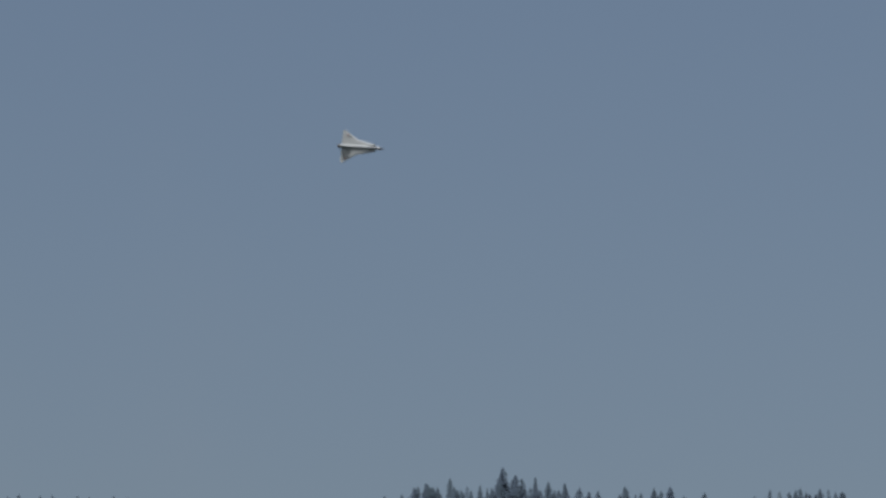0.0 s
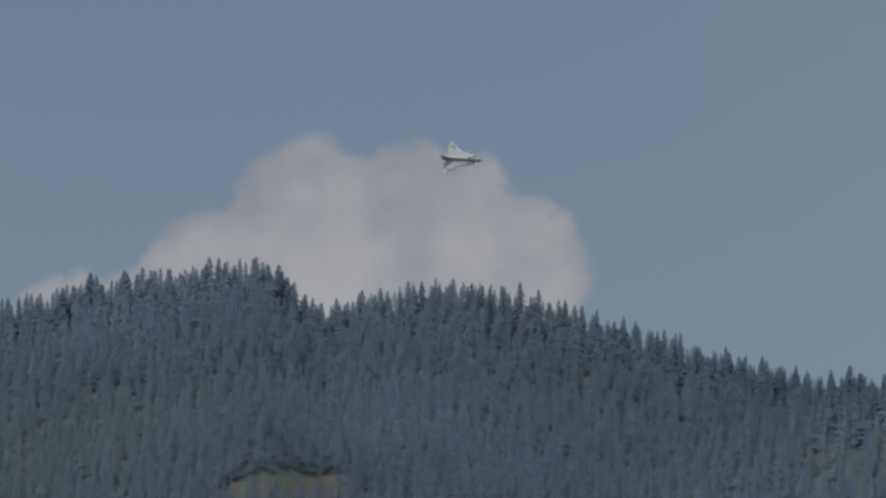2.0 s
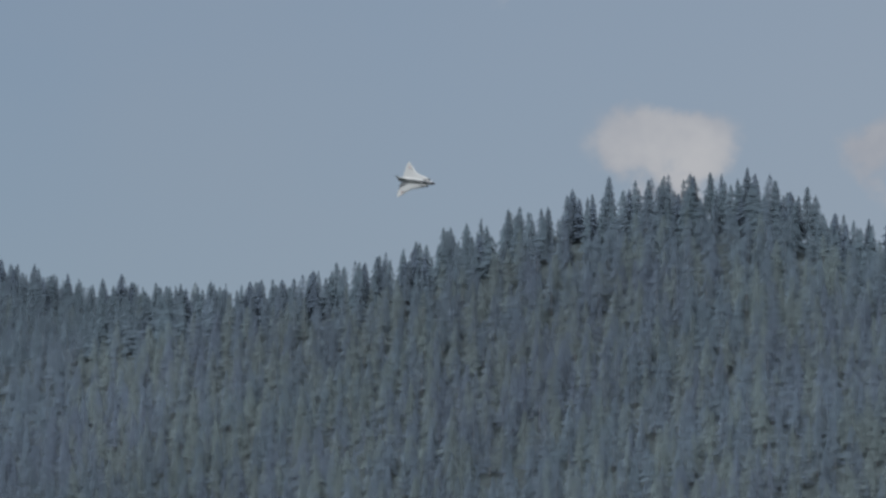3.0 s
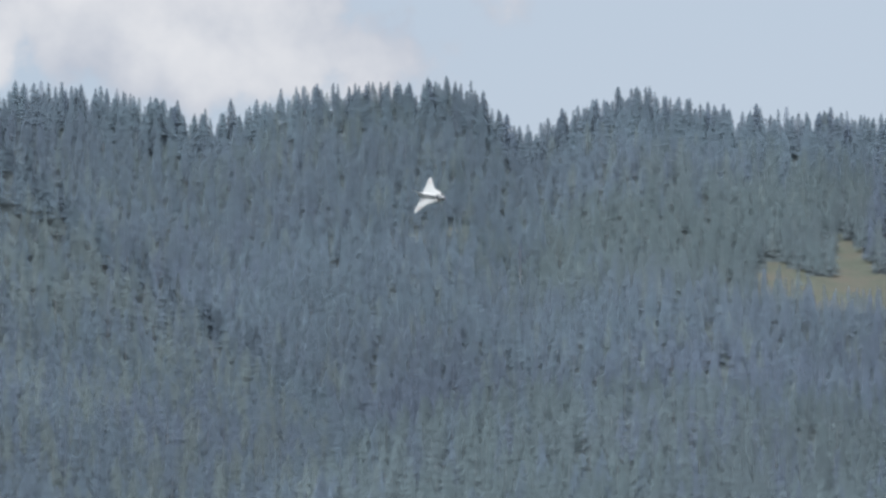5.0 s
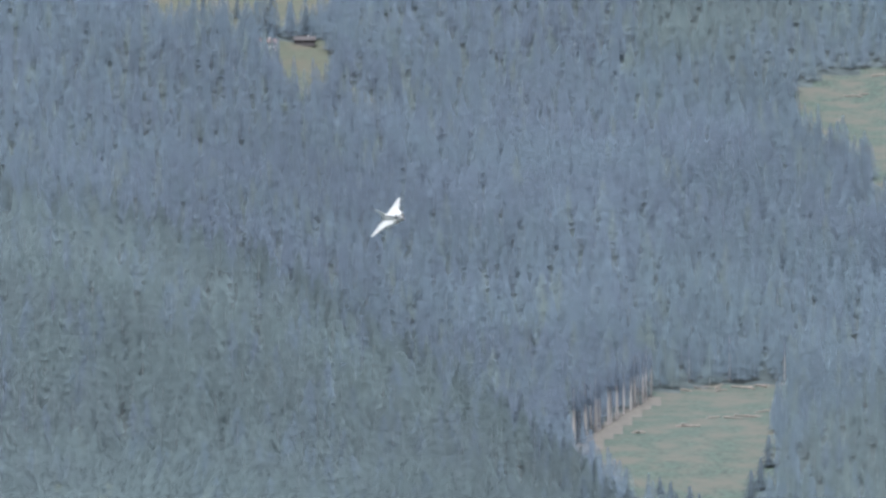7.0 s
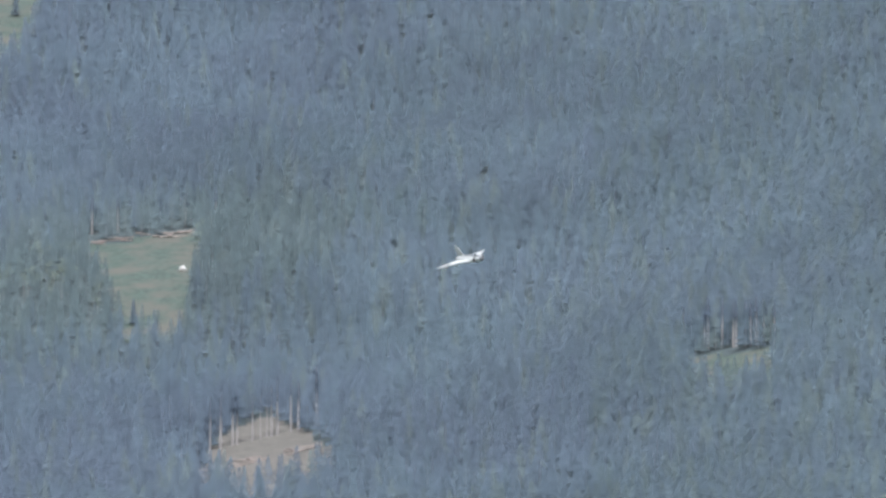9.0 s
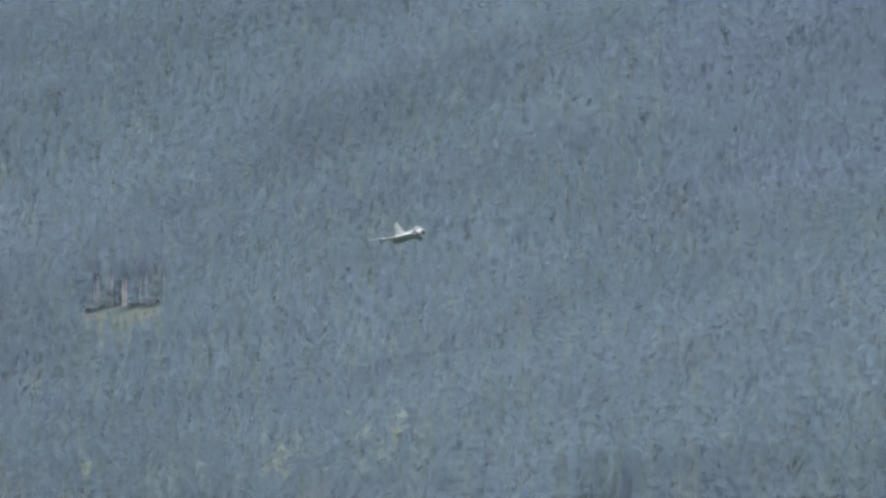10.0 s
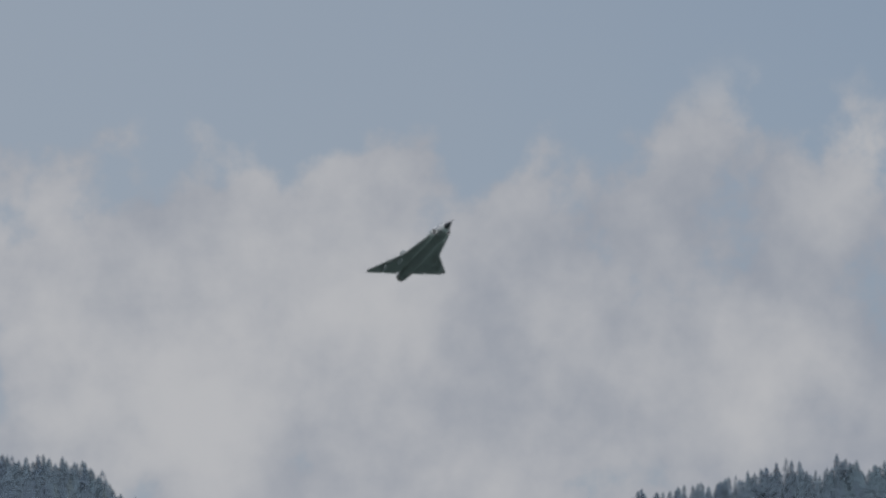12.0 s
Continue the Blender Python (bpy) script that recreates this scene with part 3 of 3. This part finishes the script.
def make_ridge_trees():
    rng = np.random.default_rng(11)
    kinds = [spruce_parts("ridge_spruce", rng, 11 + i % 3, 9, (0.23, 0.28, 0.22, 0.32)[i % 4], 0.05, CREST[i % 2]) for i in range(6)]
    lines = [(-30.6, -14.0, MAIN_EL, MAIN_R, 118), (-13.8, -6.6, HILL_EL, HILL_R, 62), (-6.4, 2.6, main_el, MAIN_R, 62), (19.6, 31.2, main_el, MAIN_R, 115)]
    used = set()
    for a0, a1, e, rr, count in lines:
        azs = np.sort(rng.uniform(a0, a1, count))
        for i, a in enumerate(azs):
            if -24.98 < a < -24.74 or -25.82 < a < -25.70 or -25.2 < a < -25.09:
                continue
            dist = float(rr(np.array(a))) - rng.uniform(-4, 30)
            zz = float(land(np.array(a), np.array(dist)))
            if open_kind(np.array([a]), np.array([dist]), np.array([zz]))[0]:
                continue
            h = float(tall_at(np.array(a), np.array(dist), rng)) + rng.uniform(-1.0, 5.0)
            k = int(rng.integers(0, 6))
            m = pose(dist * math.sin(radians(a)), dist * math.cos(radians(a)), zz - 0.2, 0, 0, rng.uniform(0, 360))
            src = kinds[k]
            t = src if k not in used else copy_thing(src, m)
            used.add(k)
            t.matrix_basis = m
            t.scale = (h * rng.uniform(0.85, 1.15),) * 2 + (h,)
            tagged(t, "tall dark spruce standing out on the ridge line", "tree", "spruces along the ridge")


make_ridge_trees()


# ---- the jet: a double-delta fighter, nose along +x, left wing along +y ----
def superellipse(x, w, top, bottom, z0, n=20, p=2.0, y0=0.0):
    ring = []
    for i in range(n):
        a = 2 * math.pi * i / n
        c, s = math.cos(a), math.sin(a)
        yy = w * math.copysign(abs(c) ** (2 / p), c)
        zz = (top if s > 0 else bottom) * math.copysign(abs(s) ** (2 / p), s)
        ring.append((x, y0 + yy, z0 + zz))
    return ring


def wing_rings(side):
    """Aerofoil sections from the root to the tip: inner 80 degree delta, outer 57 degree delta."""
    rings = []
    for y, le, te, th in ((0.0, 4.05, -6.1, 0.42), (0.95, 4.0, -6.1, 0.42), (1.12, 3.85, -6.1, 0.36), (1.5, 2.0, -6.1, 0.30), (2.05, -0.85, -6.1, 0.24), (2.3, -1.6, -6.1, 0.19),
                          (3.2, -3.15, -6.1, 0.14), (4.1, -4.65, -6.1, 0.09), (4.55, -5.35, -6.05, 0.06), (4.72, -5.75, -6.0, 0.03)):
        up, dn = [], []
        for k in range(9):
            u = 0.5 - 0.5 * math.cos(math.pi * k / 8)
            x = le + (te - le) * u
            t = th * 2.6 * (math.sqrt(max(u, 0)) * 0.9 - u * 0.65 - 0.25 * u * u) * 0.75 + 0.012
            up.append((x, side * y, t))
            dn.append((x, side * y, -t * 0.9))
        rings.append(up + dn[::-1])
    return rings


def box_bm(cx, cy, cz, sx, sy, sz, bev=0.0):
    bm = bmesh.new()
    bmesh.ops.create_cube(bm, size=1, matrix=Matrix.Translation((cx, cy, cz)) @ Matrix.Diagonal((sx, sy, sz, 1)))
    if bev:
        bmesh.ops.bevel(bm, geom=bm.edges[:], offset=bev, segments=2, affect="EDGES")
    return bm


def disc_bm(cx, cy, cz, rad, thick=0.012, flip=1):
    bm = bmesh.new()
    bmesh.ops.create_cone(bm, cap_ends=True, segments=20, radius1=rad, radius2=rad, depth=thick, matrix=Matrix.Translation((cx, cy, cz)))
    return bm


def make_jet():
    jet = new("fighter_jet")
    tagged(jet, "pale grey double-delta jet fighter with a black nose", "aircraft")
    stations = [(5.85, 0.40, 0.40, 0.40, 0.02), (5.2, 0.49, 0.47, 0.47, 0.03), (4.4, 0.56, 0.52, 0.52, 0.04), (3.4, 0.62, 0.56, 0.56, 0.04), (2.0, 0.68, 0.60, 0.58, 0.04),
                (0.0, 0.72, 0.60, 0.60, 0.03), (-2.0, 0.74, 0.60, 0.62, 0.02), (-4.0, 0.74, 0.62, 0.64, 0.01), (-5.6, 0.70, 0.66, 0.66, 0.0), (-6.7, 0.60, 0.60, 0.60, 0.0)]
    body = part("fuselage", loft([superellipse(x, w, t, b, z) for x, w, t, b, z in stations]), PAINT, jet, "pale grey painted fuselage", True)
    part("white_band", loft([superellipse(x, w + 0.012, t + 0.012, b + 0.012, z) for x, w, t, b, z in stations[:2]]), WHITE, body, "white band behind the nose", True)
    bm = bmesh.new()
    rows = [[bm.verts.new((x, y * 1.006, z - 0.025)) for x, y, z in superellipse(x, w, t, b, z, 24)[12:] + [superellipse(x, w, t, b, z, 24)[0]]] for x, w, t, b, z in stations[1:]]
    for p, q in zip(rows, rows[1:]):
        for i in range(len(p) - 1):
            bm.faces.new((p[i], p[i + 1], q[i + 1], q[i]))
    bmesh.ops.solidify(bm, geom=bm.faces[:], thickness=0.008)
    part("belly_skin", bm, BELLY, body, "darker grey belly", True)
    part("nose_cone", loft([superellipse(x, w, w, w, z) for x, w, z in ((7.25, 0.03, -0.02), (6.95, 0.11, -0.02), (6.5, 0.23, 0.0), (6.05, 0.345, 0.01), (5.66, 0.435, 0.025))]), BLACK, jet, "black radar nose cone", True)
    part("pitot_tube", loft([superellipse(x, w, w, w, -0.02, 8) for x, w in ((7.62, 0.012), (7.4, 0.02), (7.1, 0.035))]), BLACK, jet)
    for side, nm in ((1, "left_wing"), (-1, "right_wing")):
        w = part(nm, loft(wing_rings(side)), PAINT, jet, "pale grey double-delta wing", True)
        # under-surface skin a little proud of the wing
        rows = [[(x, y, z - 0.03) for x, y, z in ring[9:]] for ring in wing_rings(side)[1:]]
        bm = bmesh.new()
        vs = [[bm.verts.new(p) for p in row] for row in rows]
        for a, b in zip(vs, vs[1:]):
            for i in range(len(a) - 1):
                bm.faces.new((a[i], a[i + 1], b[i + 1], b[i]))
        bmesh.ops.solidify(bm, geom=bm.faces[:], thickness=0.006)
        part("underside_skin", bm, BELLY, w, "darker grey underside", True)
        part("inner_elevon", box_bm(-6.22, side * 1.65, 0.0, 0.42, 1.5, 0.06, 0.02), BELLY, w)
        part("outer_elevon", box_bm(-6.2, side * 3.5, 0.0, 0.36, 1.9, 0.05, 0.02), PAINT, w)
        part("roundel", disc_bm(-4.75, side * 3.35, 0.105, 0.34), RED, w, "faded red and white roundel")
        part("roundel_centre", disc_bm(-4.75, side * 3.35, 0.115, 0.15), WHITE, w)
        part("wing_fence", box_bm(-4.0, side * 3.0, 0.2, 1.2, 0.03, 0.22, 0.01), BELLY, w)
        lip = [superellipse(x, 0.28, 0.36, 0.36, 0.1, 14, 2.6, side * 0.84) for x in (4.25, 3.4, 2.0)]
        duct = part("intake", loft(lip), PAINT, jet, "oval air intake beside the cockpit", True)
        part("intake_mouth", loft([superellipse(x, 0.24, 0.31, 0.31, 0.1, 14, 2.6, side * 0.84) for x in (4.262, 4.2)]), DARK, duct, "black intake opening")
        for x, y, nmz in ((-2.6, 2.1, "pylon"), (-4.4, 3.3, "pylon")):
            part(nmz, box_bm(x, side * y, -0.36, 1.1, 0.09, 0.42, 0.03), BELLY, jet, "grey weapon pylon")
    fin_rings = []
    for z, le, te, th in ((0.55, -2.6, -6.5, 0.13), (1.2, -3.6, -6.55, 0.10), (2.0, -4.85, -6.6, 0.07), (2.5, -5.6, -6.62, 0.045), (2.58, -5.9, -6.6, 0.02)):
        ring = []
        for k in range(7):
            u = k / 6
            ring.append((le + (te - le) * u, th * math.sin(math.pi * min(1, 0.12 + u * 0.85)), z))
        for k in range(6, -1, -1):
            u = k / 6
            ring.append((le + (te - le) * u, -th * math.sin(math.pi * min(1, 0.12 + u * 0.85)), z))
        fin_rings.append(ring)
    fin = part("tail_fin", loft(fin_rings), PAINT, jet, "swept pale grey tail fin", True)
    part("rudder", box_bm(-6.62, 0, 1.5, 0.3, 0.05, 1.5, 0.015), BELLY, fin)
    part("dorsal_spine", loft([superellipse(x, w, h, 0.3, 0.5, 12) for x, w, h in ((2.3, 0.28, 0.40), (1.0, 0.27, 0.36), (-1.0, 0.24, 0.34), (-4.5, 0.16, 0.26), (-6.2, 0.12, 0.2))]), SPINE_SHADE, jet, "grey spine along the back, darkened as painted shade", True)
    canopy = part("canopy", loft([superellipse(x, w, h, 0.05, 0.42, 16) for x, w, h in ((4.85, 0.06, 0.05), (4.4, 0.32, 0.34), (3.9, 0.41, 0.60), (3.3, 0.43, 0.68), (2.6, 0.38, 0.60), (1.9, 0.30, 0.44))]), GLASS, jet, "dark tinted cockpit canopy", True)
    for x, w, h in ((4.35, 0.34, 0.385), (3.35, 0.445, 0.695), (2.3, 0.35, 0.545)):
        part("canopy_frame", loft([superellipse(x + d, w, h, 0.05, 0.425, 16) for d in (-0.07, 0.07)]), WHITE, canopy, "white canopy frame")
    nozzle = part("nozzle", loft([superellipse(x, w, w, w, 0, 18) for x, w in ((-6.6, 0.585), (-7.1, 0.54), (-7.45, 0.48))], cap=False), STEEL, jet, "burnt steel exhaust nozzle", True)
    part("exhaust_opening", loft([superellipse(x, 0.44, 0.44, 0.44, 0, 18) for x in (-7.3, -7.36)]), DARK, nozzle, "black exhaust opening")
    part("anti_glare_panel", loft([superellipse(x, w, h, 0.02, z, 12) for x, w, h, z in ((5.8, 0.22, 0.06, 0.39), (5.2, 0.26, 0.06, 0.52), (4.7, 0.26, 0.06, 0.60))]), ANTIGLARE, jet, "", True)
    return jet


jet = make_jet()


def flight(x, y, z, heading, climb, bank):
    return (Matrix.Translation((x, y, z)) @ Matrix.Rotation(radians(90 - heading), 4, "Z")
            @ Matrix.Rotation(radians(-climb), 4, "Y") @ Matrix.Rotation(radians(bank), 4, "X"))


# ---- things on the slopes ----
def on_slope(az, el, lo=2600.0, hi=4750.0):
    """The place where a bearing meets the far slope at a given elevation."""
    rr = np.arange(hi, lo, -2.0)
    e = np.degrees(np.arctan2(land(np.full(len(rr), az), rr) - EYE_Z, rr))
    k = int(np.argmax(e < el))
    return rr[k] * math.sin(radians(az)), rr[k] * math.cos(radians(az)), float(land(np.array(az), rr[k]))


def make_hut(az, el, length, width, height, turn, roof_mat, label):
    x, y, z = on_slope(az, el, 3300)
    hut = new("mountain_hut")
    part("wall", box_bm(0, 0, height / 2 - 0.6, length, width, height + 1.2), PLASTER if roof_mat == ROOF else TIMBER, hut, "hut walls")
    bm = bmesh.new()
    hl, hw, e, t = length / 2 + 0.8, width / 2 + 0.9, width * 0.36, 0.22
    for s in (1, -1):
        vs = [bm.verts.new(p) for p in ((-hl, s * hw, height - 0.35), (hl, s * hw, height - 0.35), (hl, 0, height + e), (-hl, 0, height + e),
                                        (-hl, s * hw, height - 0.35 - t), (hl, s * hw, height - 0.35 - t), (hl, 0, height + e - t), (-hl, 0, height + e - t))]
        for f in ((0, 1, 2, 3), (7, 6, 5, 4), (0, 4, 5, 1), (1, 5, 6, 2), (2, 6, 7, 3), (3, 7, 4, 0)):
            bm.faces.new([vs[i] for i in f])
    roof = part("roof", bm, roof_mat, hut, "pitched roof")
    part("chimney", box_bm(length * 0.2, width * 0.12, height + e, 0.8, 0.8, 1.8, 0.05), PLASTER, roof)
    for k in (-1, 1):
        part("window", box_bm(k * length * 0.25, -width / 2 - 0.02, height * 0.5, 1.1, 0.12, 1.2, 0.02), DARK, hut)
    part("door", box_bm(0, -width / 2 - 0.03, 1.0, 1.1, 0.14, 2.0, 0.02), TIMBER, hut)
    hut.matrix_basis = pose(x, y, z, 0, 0, turn)
    return tagged(hut, label, "house")


make_hut(3.77, 5.20, 9, 6, 3.0, 12, ROOF, "small plastered mountain hut with a red roof")
make_hut(4.05, 5.22, 11, 6, 2.6, -6, TIMBER, "long low timber barn beside the meadow")


def plant(src, az, el, h, wide, label, group="", lo=2600.0, first=False):
    x, y, z = on_slope(az, el, lo)
    m = pose(x, y, z - 0.2, 0, 0, (az * 977 + el * 331) % 360)
    t = src if first else copy_thing(src, m)
    t.matrix_basis = m
    t.scale = (h * wide, h * wide, h)
    return tagged(t, label, "tree", group)


def make_lone_trees():
    rng = np.random.default_rng(21)
    solo = spruce_parts("lone_spruce", rng, 13, 10, 0.19, 0.05, CREST[0])
    spots = [(3.80, 5.29, 33, 0.9), (4.06, 5.27, 19, 1.5), (3.93, 5.31, 9, 1.4), (0.82, 5.08, 17, 1.3), (6.42, 1.92, 13, 1.0), (7.0, 1.72, 9, 1.2),
             (8.55, 4.10, 9, 1.0), (9.62, 2.02, 12, 1.2), (1.05, 6.06, 19, 1.0), (0.1, 6.22, 21, 1.0), (2.95, 5.42, 16, 1.2), (3.3, 5.40, 17, 1.1), (3.55, 5.41, 15, 1.1),
             (8.75, 4.28, 17, 0.9), (8.95, 4.32, 16, 1.0), (9.2, 4.36, 16, 1.0), (9.5, 4.4, 15, 1.0),
             (6.88, 1.72, 16, 1.4), (6.95, 1.70, 14, 1.5), (7.33, 1.86, 15, 1.5), (7.40, 1.95, 15, 1.4), (7.46, 2.12, 15, 1.4),
             (6.66, 1.92, 8, 1.6), (6.74, 1.88, 9, 1.6), (6.78, 1.82, 7, 1.8)]
    for i, (a, e, h, w) in enumerate(spots):
        plant(solo, a, e, h, w, "dark spruce standing alone on open grass", "lone spruces on the meadows", 2950.0, i == 0)
    leaf = new("broadleaf_tree")
    v, f, bark = leafy_shape(rng, 160)
    crown = new("crown", tri_mesh("crown", v, f[bark == 0], [SPRUCE[4]], np.zeros((bark == 0).sum(), dtype=int)))
    crown.parent = leaf
    stem = new("trunk", tri_mesh("trunk", v, f[bark == 1], [BARK], np.zeros((bark == 1).sum(), dtype=int)))
    stem.parent = leaf
    spots = [(1.15, 3.3, 27), (0.95, 3.22, 26), (1.03, 3.4, 25), (0.85, 3.15, 25), (0.72, 3.0, 24), (3.7, 5.42, 11), (4.0, 4.72, 12), (3.9, 4.66, 11), (24.6, 2.9, 15), (-5.6, 4.9, 14), (-5.3, 4.85, 13)]
    for i, (a, e, h) in enumerate(spots):
        plant(leaf, a, e, h, 1.2, "pale green broad-leaved tree among dark spruces", "broad-leaved trees on the slope", 1900.0, i == 0)


make_lone_trees()


def make_edge_trunks():
    """Tall spruces at the edge of felled ground, bare and pale up to a small crown."""
    rng = np.random.default_rng(31)
    src = spruce_parts("bare_edge_spruce", rng, 8, 8, 0.085, 0.55, SPRUCE[1], PALE_BARK)
    rows = [((6.02, 2.27), (6.58, 2.62), 26, 26), ((6.85, 2.74), (7.6, 2.76), 3, 21), ((9.72, 4.94), (10.08, 4.62), 7, 24), ((-3.55, 5.60), (-2.92, 5.60), 8, 23),
            ((-2.9, 5.22), (-2.78, 5.2), 3, 19), ((-2.56, 5.12), (-2.55, 5.12), 1, 32), ((13.72, 1.83), (14.3, 1.88), 12, 20), ((10.18, 1.1), (10.95, 1.28), 15, 23), ((9.3, 2.68), (10.0, 2.74), 5, 19),
            ((4.2, 6.1), (3.4, 5.9), 5, 23)]
    first = True
    for (a0, e0), (a1, e1), n, h in rows:
        for i in range(n):
            u = (i + rng.uniform(-1.4, 1.4)) / max(n - 1, 1)
            plant(src, a0 + (a1 - a0) * u, e0 + (e1 - e0) * u, h * rng.uniform(0.85, 1.15), rng.uniform(0.9, 1.7),
                  "tall spruce with a pale bare trunk beside felled ground", "bare trunks along the clearing", 2950.0, first)
            first = False


make_edge_trunks()


def make_litter():
    """A pale boulder, felled logs and stumps on the clearings."""
    rng = np.random.default_rng(41)
    bm = bmesh.new()
    bmesh.ops.create_icosphere(bm, subdivisions=2, radius=1.0)
    for vv in bm.verts:
        vv.co *= 0.8 + 0.35 * noise.noise(vv.co * 1.7)
    me = bpy.data.meshes.new("boulder")
    bm.to_mesh(me)
    bm.free()
    me.materials.append(ROCK)
    x, y, z = on_slope(9.98, 2.42)
    rock = new("boulder", me)
    rock.matrix_basis = pose(x, y, z + 0.8, 0, 0, 30)
    rock.scale = (2.2, 1.9, 1.9)
    tagged(rock, "pale limestone boulder on felled ground", "rock")
    bm = bmesh.new()
    bmesh.ops.create_cone(bm, cap_ends=True, segments=9, radius1=0.32, radius2=0.22, depth=9.0, matrix=Matrix.Rotation(math.pi / 2, 4, "Y"))
    me = bpy.data.meshes.new("log")
    bm.to_mesh(me)
    bm.free()
    me.materials.append(LOG)
    spans = [((9.3, 2.62), (10.05, 2.70), 22), ((6.7, 2.68), (7.6, 2.71), 12), ((8.2, 5.0), (9.6, 4.95), 16), ((10.15, 0.95), (10.95, 1.12), 22), ((6.3, 2.35), (7.4, 2.5), 10),
             ((8.0, 4.85), (8.6, 4.8), 6), ((0.78, 5.74), (0.93, 5.72), 6)]
    for (a0, e0), (a1, e1), n in spans:
        for i in range(n):
            u = rng.random()
            x, y, z = on_slope(a0 + (a1 - a0) * u, e0 + (e1 - e0) * u + rng.normal(0, 0.012))
            ob = new("log", me)
            ob.matrix_basis = pose(x, y, z + 0.35, 0, rng.normal(0, 7), rng.normal(0, 32))
            s = rng.uniform(0.6, 1.3)
            ob.scale = (s, 1.2, 1.2)
            tagged(ob, "peeled felled log lying on the clearing", "log", "felled logs")


make_litter()


FLIGHT = [
    (0.0, -1014.1, 1939.2, 373.6, 88.3, -7.6, 92.5),
    (0.5, -905.3, 1951.3, 357.3, 96.1, -8.8, 90.4),
    (1.0, -797.3, 1954.2, 339.3, 100.6, -9.7, 88.8),
    (1.5, -692.0, 1947.4, 319.7, 106.7, -9.9, 83.2),
    (2.0, -588.2, 1928.1, 298.1, 117.9, -8.9, 79.0),
    (2.5, -487.3, 1893.9, 275.2, 124.5, -9.7, 76.7),
    (4.5, -179.2, 1899.9, 212.1, 145.0, -9.9, 70.8),
    (5.0, -102.3, 1822.5, 188.0, 151.5, -9.1, 67.9),
    (5.5, -33.8, 1744.2, 164.8, 155.0, -9.0, 65.9),
    (6.0, 26.6, 1661.7, 142.8, 159.5, -8.5, 63.9),
    (6.5, 78.9, 1576.1, 122.3, 163.9, -6.8, 59.9),
    (7.0, 122.7, 1489.8, 104.8, 168.3, -5.4, 55.1),
    (7.5, 158.7, 1394.9, 88.5, 170.7, -4.7, 49.8),
    (9.5, 314.4, 1265.5, 55.2, 175.4, 0.2, 11.2),
    (10.0, 333.8, 1153.9, 51.4, 176.5, 3.7, 3.4),
    (10.5, 351.1, 1044.8, 54.6, 177.7, 7.8, 1.4),
    (11.0, 368.4, 944.6, 66.6, 179.1, 11.4, 1.3),
    (11.5, 383.4, 851.6, 86.1, 181.3, 14.5, 0.6),
    (12.0, 392.6, 751.6, 114.1, 183.6, 18.2, 1.6),
]


def motions():
    walk(jet, [(t, flight(*row)) for t, *row in FLIGHT])


motions()
